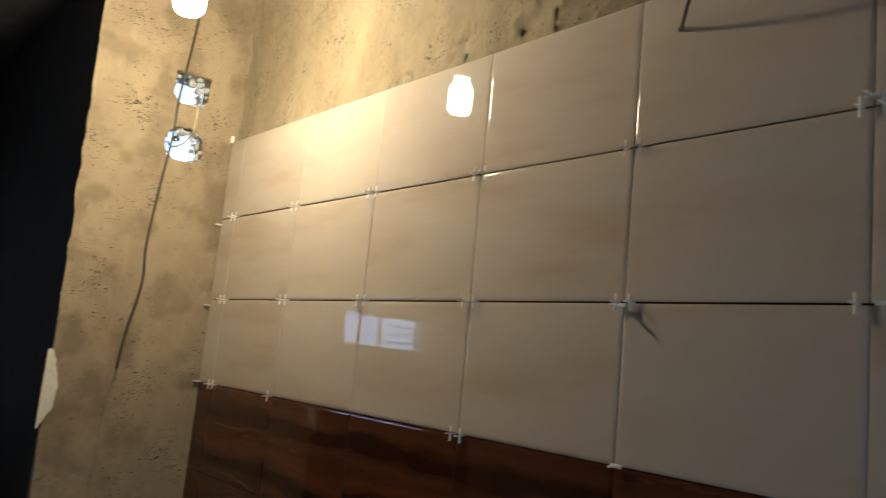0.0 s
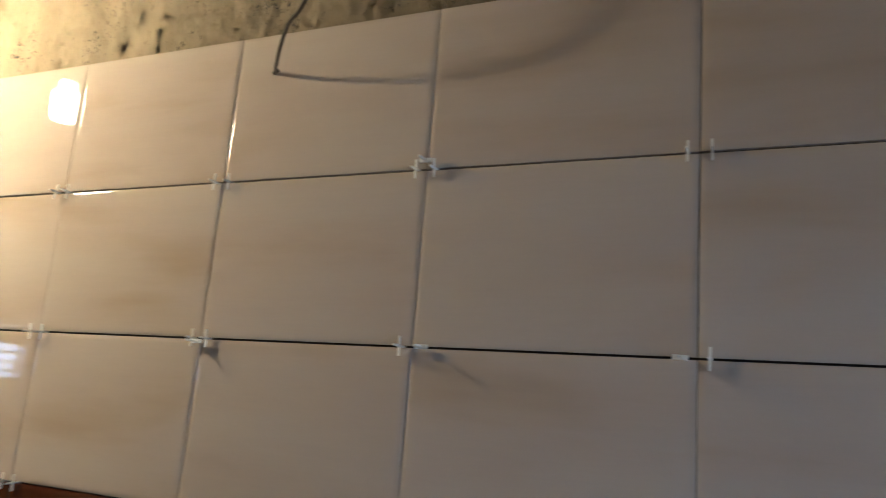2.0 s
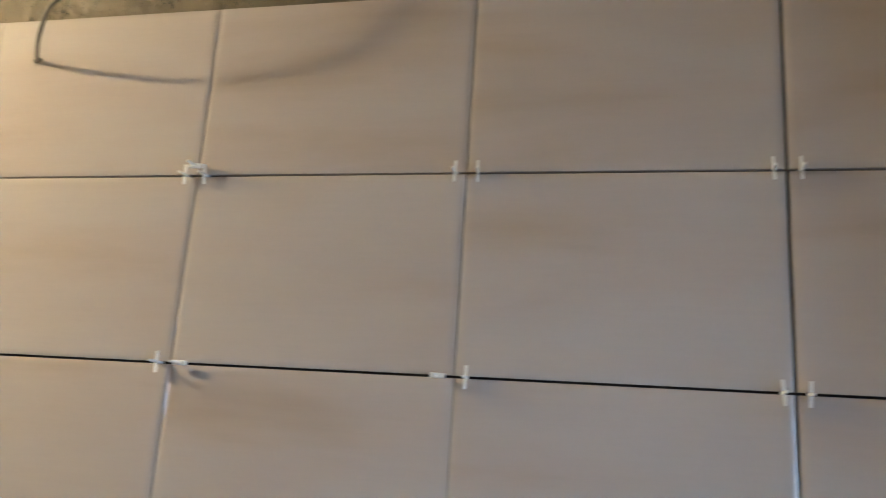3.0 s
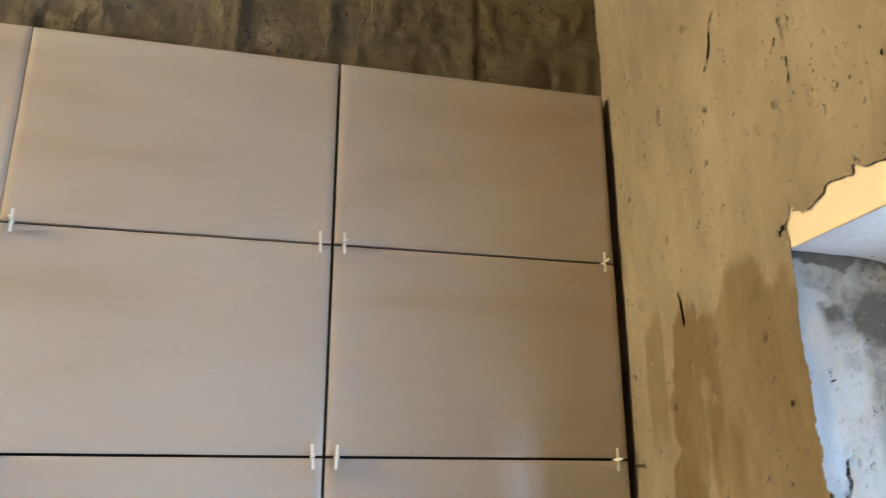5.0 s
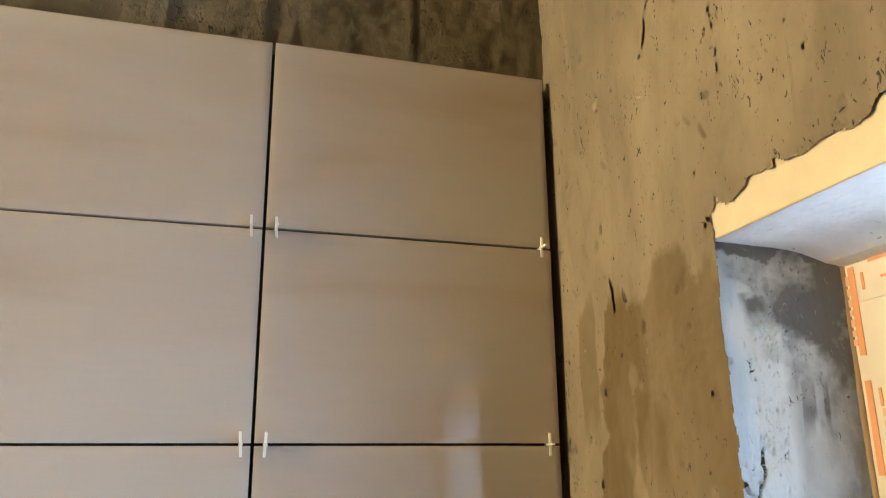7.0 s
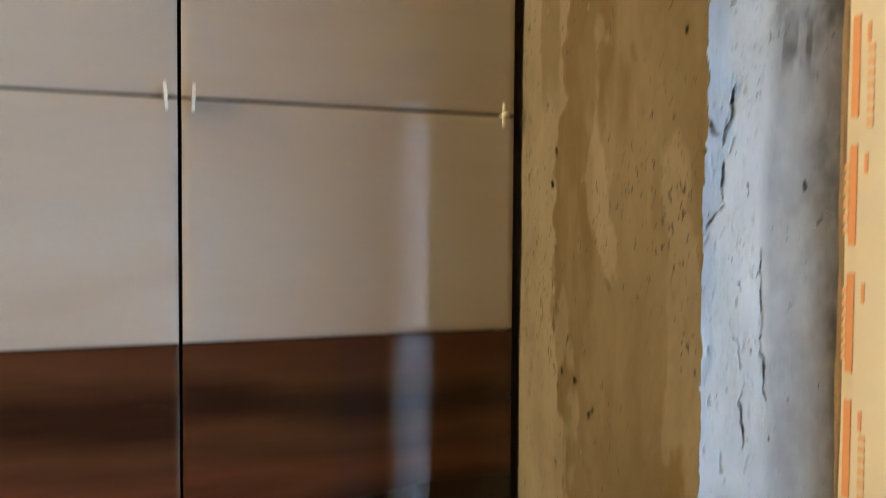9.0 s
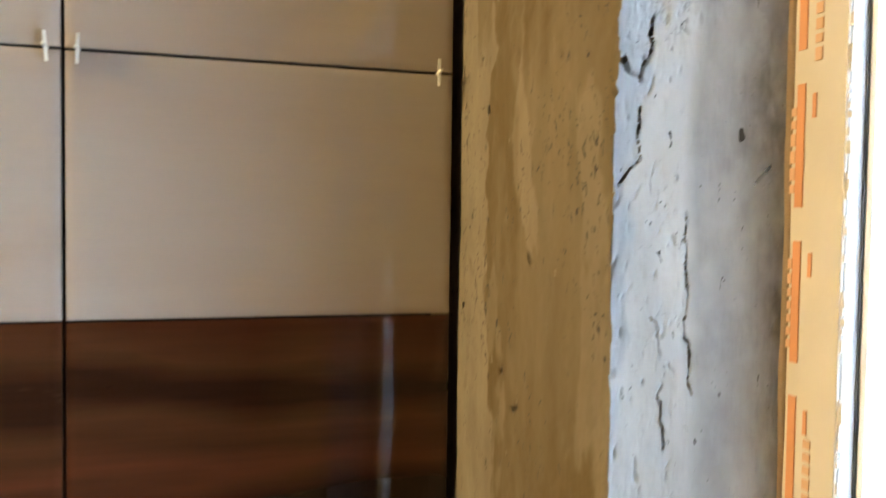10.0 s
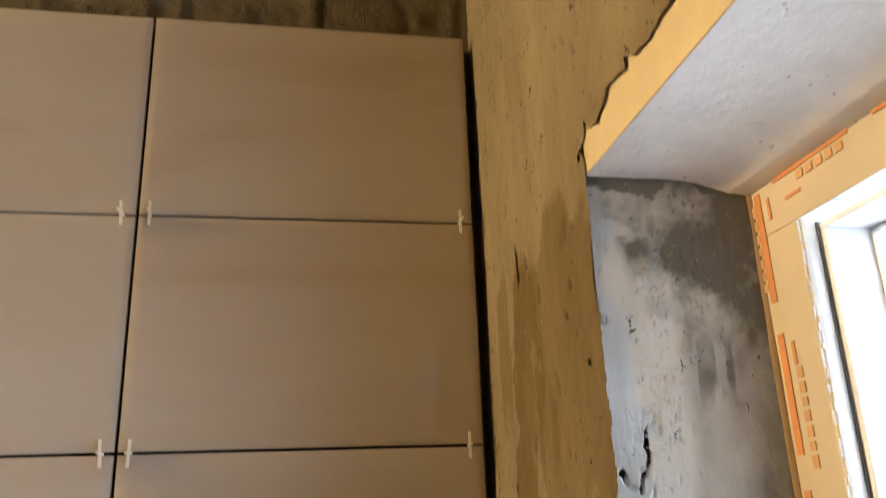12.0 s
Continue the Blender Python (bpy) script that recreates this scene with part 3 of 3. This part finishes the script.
part("gypsum_patch", sheet("gypsum_patch", np.arange(-0.475, -0.428, 0.002), np.arange(1.16, 1.445, 0.002), lambda u, v, d: (LEFT + 0.004 + d, u, v), lambda u, v: 0.004 * fbm(u, v, 0.03, 51),
     lambda u, v: (u < -0.434 - 0.02 * ((v - 1.33) / 0.11) ** 2 - 0.02 * np.clip((1.26 - v) / 0.08, 0, 1) + 0.015 * (fbm(u, v, 0.02, 52) - 0.5)) & ((v > 1.225) | (fbm(u, v, 0.02, 53) > 0.5)), None, GYPSUM), GYPSUM, wall_west, "pale gypsum patch on the edge")

def rubble(hole, seed):
    """Broken lumps of brick and mortar round the top and the side of a hole."""
    pick = random.Random(seed)
    a, b, c, d = hole
    bm = bmesh.new()
    for k in range(34):
        along = pick.random()
        y, z = (a + along * (b - a), d - pick.uniform(0.0, 0.035)) if k % 2 else (b - pick.uniform(0.0, 0.04), c + along * (d - c))
        lump = bmesh.ops.create_icosphere(bm, subdivisions=1, radius=pick.uniform(0.006, 0.016))["verts"]
        at = Vector((LEFT - pick.uniform(0.012, 0.06), y, z))
        for w in lump:
            w.co = at + Vector([q * pick.uniform(0.55, 1.25) for q in w.co])
    return bm


for k, hole in enumerate(HOLES):
    part("rubble", rubble(hole, 31 + k), CEMENT, wall_west, "broken grey mortar in the hole")

# passage beyond the doorway, its darkness put into the wall colour, with a strip window at its far end
structure("wall_passage_north", mesh_of("wall_passage_north", boxes(((-2.6, OPEN_Y + 0.012, 0), (XA, OPEN_Y + 0.15, CEIL))), SHADE_WALL), "bare concrete wall of the passage, shade put into its colour", "wall")
structure("wall_passage_south", mesh_of("wall_passage_south", boxes(((-2.6, BACK - 0.15, 0), (XA, BACK, CEIL))), SHADE_WALL), "bare concrete wall of the passage, shade put into its colour", "wall")
structure("wall_passage_side", mesh_of("wall_passage_side", boxes(((XA, BACK - 0.3, 0), (XA + 0.1, BACK - 0.15, CEIL))), SHADE_WALL), "bare concrete wall of the passage, shade put into its colour", "wall")
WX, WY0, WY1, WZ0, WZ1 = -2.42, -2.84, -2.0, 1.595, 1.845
structure("wall_passage_west", mesh_of("wall_passage_west", boxes(((WX - 0.15, BACK - 0.15, 0), (WX, WY0, CEIL)), ((WX - 0.15, WY1, 0), (WX, OPEN_Y + 0.15, CEIL)), ((WX - 0.15, WY0, 0), (WX, WY1, WZ0)), ((WX - 0.15, WY0, WZ1), (WX, WY1, CEIL))), SHADE_WALL),
          "bare concrete end wall with a strip window, shade put into its colour", "wall")
window_lamp("strip_window_daylight", (WX - 0.22, -2.52, 1.75), (0, -2.52, 1.75), 1.2, 0.5, 115, DAY)

# ---- tiles, each a piece of the north wall ----
def tile_mesh(name, w, h, mat):
    """A slab whose glazed face rolls off softly towards its edges."""
    bm = bmesh.new()
    loops = []
    for inset in (0.009, 0.007, 0.005, 0.0034, 0.002, 0.0008, 0.0):
        y = 0.0013 * ((0.009 - inset) / 0.009) ** 2.2
        a, b = w / 2 - inset, h / 2 - inset
        loops.append([bm.verts.new((sx * a, y, sz * b)) for sx, sz in ((-1, -1), (1, -1), (1, 1), (-1, 1))])
    loops.append([bm.verts.new((sx * w / 2, 0.009, sz * h / 2)) for sx, sz in ((-1, -1), (1, -1), (1, 1), (-1, 1))])
    bm.faces.new(loops[0])
    bm.faces.new(loops[-1])
    for p, q in zip(loops, loops[1:]):
        for k in range(4):
            f = bm.faces.new((p[k], p[(k + 1) % 4], q[(k + 1) % 4], q[k]))
            f.smooth = q is not loops[-1]
    for p, q in zip(loops, loops[1:]):      # mitred corners keep each side's own curve
        for k in range(4):
            bm.edges.get((p[k], q[k])).smooth = False
    for k in range(4):
        bm.edges.get((loops[-2][k], loops[-2][(k + 1) % 4])).smooth = False
    mesh = mesh_of(name, bm, mat)
    return mesh


GAP, TIGHT = 0.0034, 0.0013
JOINTS = (-0.1095, 0.0, 0.403, 0.8, 1.2, 1.596, 1.995, 2.4, 2.806, 3.2135)
rnd = random.Random(21)
for col, (a, b) in enumerate(zip(JOINTS, JOINTS[1:])):
    a, b = a + (0.0021 if col == 8 else TIGHT / 2), b - (0.0021 if col == 7 else TIGHT / 2)
    kinds = [tile_mesh("light_tile", b - a, TILE_H - GAP, LIGHT_TILE), tile_mesh("dark_tile", b - a + 0.0004, TILE_H - 0.002, DARK_TILE)]
    for row in range(-5, 3):
        ob = new("tile", kinds[int(row < 0)])
        ob.parent = wall_north
        ob.matrix_basis = pose((a + b) / 2, 0.0015 * rnd.random(), BORDER + (row + 0.5) * TILE_H, rnd.gauss(0, 0.1), 0, rnd.gauss(0, 0.1))

# ---- tile spacers: small plastic crosses pushed into the joints ----
def cross(upright):
    bm = bmesh.new()
    t = 0.0015
    if upright:
        box(bm, (-t, -0.022, -t), (t, 0.008, t), 0.0003)
        box(bm, (-0.0017, -0.0085, -0.015), (0.0017, -0.0055, 0.015), 0.0004)
    else:
        box(bm, (-0.0016, -0.032, -0.0016), (0.0016, 0.008, 0.0016), 0.0004)
        box(bm, (-0.010, -0.0105, -0.003), (0.010, -0.006, 0.0035), 0.0008)
    return mesh_of("tile_spacer", bm, SPACER)


UPRIGHT, LYING = cross(True), cross(False)
SPACER_LABEL = "small white plastic cross spacer stuck in a tile joint"


def spacer(x, z, upright=True, tilt=0.0, lean=0.0):
    ob = new("tile_spacer", UPRIGHT if upright else LYING)
    ob.matrix_basis = pose(x, 0.001, z, lean, tilt, rnd.gauss(0, 5))
    return tagged(ob, SPACER_LABEL, "tile spacer", "spacers in the tile joints")


for row, cols in ((2, range(0, 8)), (1, range(0, 8)), (0, (0, 1, 3, 4)), (-1, (6, 7))):
    for col in cols:
        for side in (-1, 1):
            if row == 0 and (col == 4 or (col, side) == (1, 1)):
                continue
            if row == 1 and (col, side) in ((5, 1), (6, -1)):
                spacer(JOINTS[col + 1] + side * 0.02, BORDER + row * TILE_H, False, rnd.gauss(0, 4))
            else:
                spacer(JOINTS[col + 1] + side * (0.0145 + 0.002 * rnd.random()), BORDER + row * TILE_H, True, rnd.gauss(0, 3), rnd.gauss(0, 3))
for row in (2, 1, -1):
    spacer(3.196, BORDER + row * TILE_H)
spacer(1.995, BORDER + 2 * TILE_H + 0.012, False)      # one laid across the pair
spacer(1.596, BORDER + TILE_H - 0.006, False)
spacer(1.606, BORDER + 0.002, False, 4)
for z in (BORDER + 2 * TILE_H - 0.02, BORDER + TILE_H - 0.02, BORDER + 0.002):
    ob = tagged(part("tile_wedge", boxes(((-0.1115, -0.018, z - 0.002), (-0.1, 0.004, z + 0.003)), bevel=0.0015), SPACER), "white plastic wedge between tile and wall", "tile wedge", "wedges at the wall corner")
ob = tagged(part("tile_wedge", boxes(((-0.1105, -0.006, BORDER + 3 * TILE_H - 0.004), (-0.103, 0.006, BORDER + 3 * TILE_H + 0.02)), bevel=0.0015), SPACER), "white plastic wedge between tile and wall", "tile wedge", "wedges at the wall corner")

# ---- hanging bulb ----
bulb_lamp = tagged(new("hanging_lamp"), "bright bare bulb hanging on a cord from the ceiling", "lamp")
bulb_lamp.location = BULB
GLOW = material("glowing_bulb", (1, 1, 1), 0.3)
gb = GLOW.node_tree.nodes["Principled BSDF"]
gb.inputs["Emission Color"].default_value = (1.0, 0.74, 0.38, 1)
gb.inputs["Emission Strength"].default_value = 450.0
bulb = part("bulb", lathe([(0.012, -0.078), (0.027, -0.0755), (0.036, -0.066), (0.0385, -0.054), (0.0385, 0.0), (0.036, 0.008), (0.026, 0.013), (0.0235, 0.015), (0.0235, 0.042)]), GLOW, bulb_lamp, "glowing white bulb", True)
part("socket", lathe([(0.026, 0.0425), (0.031, 0.044), (0.031, 0.05), (0.024, 0.053), (0.021, 0.056), (0.021, 0.085), (0.012, 0.095)]), SPACER, bulb_lamp, "white lamp socket", True)
part("cord", tube([(0, 0, 0.09), (0.004, 0, 0.22), (0, 0, CEIL - BULB.z)], 0.003), CABLE, bulb_lamp)
bulb.visible_shadow = False
light = new("bulb_light", bulb_data)
light.parent = bulb_lamp

# ---- cables ----
W = LEFT + 0.012
tagged(part("wall_cable", tube([(W, -0.273, 1.40), (W, -0.262, 1.52), (W, -0.235, 1.675), (W, -0.24, 1.80), (W, -0.225, 2.0), (W, -0.208, 2.17), (W, -0.206, 2.3), (W, -0.184, 2.536), (W, -0.175, CEIL)], 0.004), CABLE, smooth=True),
       "thin grey cable running down the plaster wall", "cable")
tagged(part("socket_cable", tube([(LEFT - 0.03, -0.14, 2.325), (LEFT + 0.004, -0.138, 2.29), (LEFT + 0.009, -0.138, 2.25), (LEFT + 0.002, -0.14, 2.2), (LEFT - 0.04, -0.15, 2.165), (LEFT - 0.03, -0.19, 2.14), (LEFT + 0.004, -0.222, 2.145)], 0.0034), PALE_CABLE, smooth=True),
       "short cream cable linking the two wall holes", "cable")
tagged(part("loose_wire", tube([(1.95, BED - 0.02, 2.62), (1.9, -0.1, 2.45), (1.85, -0.12, 2.27), (1.804, -0.11, 2.176), (1.773, -0.1, 2.153), (1.742, -0.075, 2.128), (1.709, -0.038, 2.119), (1.683, -0.006, 2.121), (1.679, -0.004, 2.122), (1.688, -0.004, 2.124)], 0.003), CABLE, smooth=True),
       "loose brown wire end hanging over the tiles", "wire")

# ---- window ----
window = tagged(new("window_1"), "white plastic window, frame still in printed cream film", "window", kind="structure")
FX, FY0, FY1, FZ0, FZ1 = 3.353, -0.392, -1.05, 0.602, 1.818


def ring(x0, x1, y0, y1, z0, z1, w, bevel):
    """Four rails round an opening."""
    return boxes(((x0, y1, z1 - w), (x1, y0, z1)), ((x0, y1, z0), (x1, y0, z0 + w)), ((x0, y0 - w, z0 + w), (x1, y0, z1 - w)), ((x0, y1, z0 + w), (x1, y1 + w, z1 - w)), bevel=bevel)


part("frame", ring(FX + 0.001, FX + 0.07, FY0 + 0.062, FY1 - 0.062, FZ0 - 0.062, FZ1 + 0.08, 0.111, 0.003), PVC, window)
film = part("film", ring(FX - 0.002, FX + 0.0005, FY0 + 0.012, FY1 - 0.012, FZ0, FZ1 + 0.012, 0.0598, 0.001), FILM, window, "cream protective film with orange print")
seam = random.Random(9)
part("foam_seam", tube([(FX - 0.001, FY0 + 0.004 + 0.0015 * seam.random(), z) for z in np.linspace(FZ0, FZ1 + 0.006, 26)], 0.0042), FOAM, window, "yellow foam seam", True)


def print_marks():
    """Orange bars along the film, with rows of short plain bars beside them."""
    bm, pale = bmesh.new(), bmesh.new()
    pick = random.Random(5)
    x = FX - 0.0032

    def bar(to, y0, z0, wide, tall):
        box(to, (x, y0 - wide, z0), (x + 0.0009, y0, z0 + tall))

    def bar_row(to, y0, z0, z1, wide):
        q = z0
        while q + 0.009 < z1:
            h = pick.choice((0.006, 0.0075, 0.009))
            bar(to, y0, q, wide, h)
            q += h + 0.0032

    for k in range(-6, 4):
        z0 = 1.386 + 0.111 * k
        top = min(z0 + 0.087, FZ1 - 0.012)
        bar(bm, FY0 - 0.0035, z0, 0.0075, top - z0)
        if k % 3 == 2:
            bar_row(pale, FY0 - 0.0195, z0 - 0.01, top - 0.02, 0.0065)
        else:
            bar_row(pale, FY0 + 0.0035, z0 + 0.01, top - 0.004, 0.0064)
        bar(bm, FY0 - 0.0185, z0 + 0.062, 0.0032, 0.017)
    y = FY0 - 0.03
    while y > FY1 + 0.05:
        box(bm, (x, y - 0.087, FZ1 - 0.012), (x + 0.0009, y, FZ1 - 0.004))
        box(bm, (x, y - 0.03, FZ1 - 0.03), (x + 0.0009, y - 0.012, FZ1 - 0.0275))
        for q in np.arange(y - 0.08, y - 0.035, 0.011):
            box(pale, (x, q, FZ1 - 0.0205), (x + 0.0009, q + 0.0075, FZ1 - 0.0145))
        y -= 0.111
    return bm, pale


strong, faded = print_marks()
part("print", strong, ORANGE, film, "orange printed bars")
part("faded_print", faded, PALE_ORANGE, film, "faded orange printed bars")
for ya in (FY0 - 0.0503, FY1 + 0.0492):
    part("seal", boxes(((FX + 0.012, ya, FZ0 + 0.05), (FX + 0.0138, ya + 0.0011, FZ1 - 0.05))), SEAL, window, "thin dark rubber seal")
sash = part("sash", ring(FX + 0.014, FX + 0.072, FY0 - 0.0505, FY1 + 0.0505, FZ0 + 0.0505, FZ1 - 0.0505, 0.0052, 0.001), PVC, window, "white plastic sash")
part("glazing_bead", ring(FX + 0.05, FX + 0.06, FY0 - 0.0559, FY1 + 0.0559, FZ0 + 0.0559, FZ1 - 0.0559, 0.004, 0.0015), PVC, sash)
pane = part("pane", boxes(((FX + 0.053, FY1 + 0.058, FZ0 + 0.058), (FX + 0.057, FY0 - 0.058, FZ1 - 0.058))), GLASS, sash, "clear glass")
pane.visible_shadow = False
# shreds of film left on the frame's inner edge
shred = random.Random(17)
bm = bmesh.new()
for z in np.arange(FZ0 + 0.06, FZ1 - 0.055, 0.006):
    if shred.random() < 0.55:
        w = shred.uniform(0.0008, 0.004)
        box(bm, (FX - 0.0008, FY0 - 0.0478 - w, z), (FX + 0.0006, FY0 - 0.0478, z + shred.uniform(0.003, 0.009)))
part("film_shreds", bm, FILM, window, "torn edge of the cream film")

# strip window in the passage
strip = tagged(new("window_2"), "narrow strip window with one frosted half and one slatted half", "window", kind="structure")
part("window_frame", boxes(((WX - 0.06, WY0, WZ0), (WX - 0.01, WY1, WZ0 + 0.012)), ((WX - 0.06, WY0, WZ1 - 0.012), (WX - 0.01, WY1, WZ1)), ((WX - 0.06, WY0, WZ0 + 0.012), (WX - 0.01, WY0 + 0.03, WZ1 - 0.012)),
                           ((WX - 0.06, WY1 - 0.05, WZ0 + 0.012), (WX - 0.01, WY1, WZ1 - 0.012)), ((WX - 0.05, -2.42, WZ0 + 0.012), (WX - 0.02, -2.40, WZ1 - 0.012))), PVC, strip)
FROST = material("frosted_glass", (0.3, 0.32, 0.36), 0.3)
FROST.node_tree.nodes["Principled BSDF"].inputs["Transmission Weight"].default_value = 1.0
pane2 = part("frosted_pane", boxes(((WX - 0.045, -2.40, WZ0 + 0.012), (WX - 0.04, WY1 - 0.05, WZ1 - 0.012))), FROST, strip, "frosted grey glass")
pane3 = part("pane", boxes(((WX - 0.045, WY0 + 0.03, WZ0 + 0.012), (WX - 0.041, -2.42, WZ1 - 0.012))), GLASS, strip)
pane3.visible_shadow = False
for k in range(3):
    part("slat", boxes(((WX - 0.038, WY0 + 0.03, WZ0 + 0.05 + 0.06 * k), (WX - 0.03, -2.42, WZ0 + 0.066 + 0.06 * k))), PVC, strip)

# ---- outside ----
OVERCAST = material("overcast_glow", (0.8, 0.85, 0.9), 1.0)
ob_ = OVERCAST.node_tree.nodes["Principled BSDF"]
ob_.inputs["Emission Color"].default_value, ob_.inputs["Emission Strength"].default_value = (0.8, 0.9, 1.0, 1), 5.4
tagged(structure("backdrop", mesh_of("backdrop", boxes(((9.0, -9, -0.5), (9.1, 9, 9))), OVERCAST), "bright overcast sky outside the window", "sky"))
structure("backdrop_west", mesh_of("backdrop_west", boxes(((-1.4, -0.30, 1.2), (-1.35, 2.5, 5.5))), OVERCAST), "bright overcast sky outside the wall holes", "sky")
GROUND = material("pale_ground", (0.55, 0.55, 0.54), 0.95)
structure("ground", mesh_of("ground", boxes(((-60, -60, -0.6), (80, 60, -0.5))), GROUND), "pale bare ground outside the building", "ground")
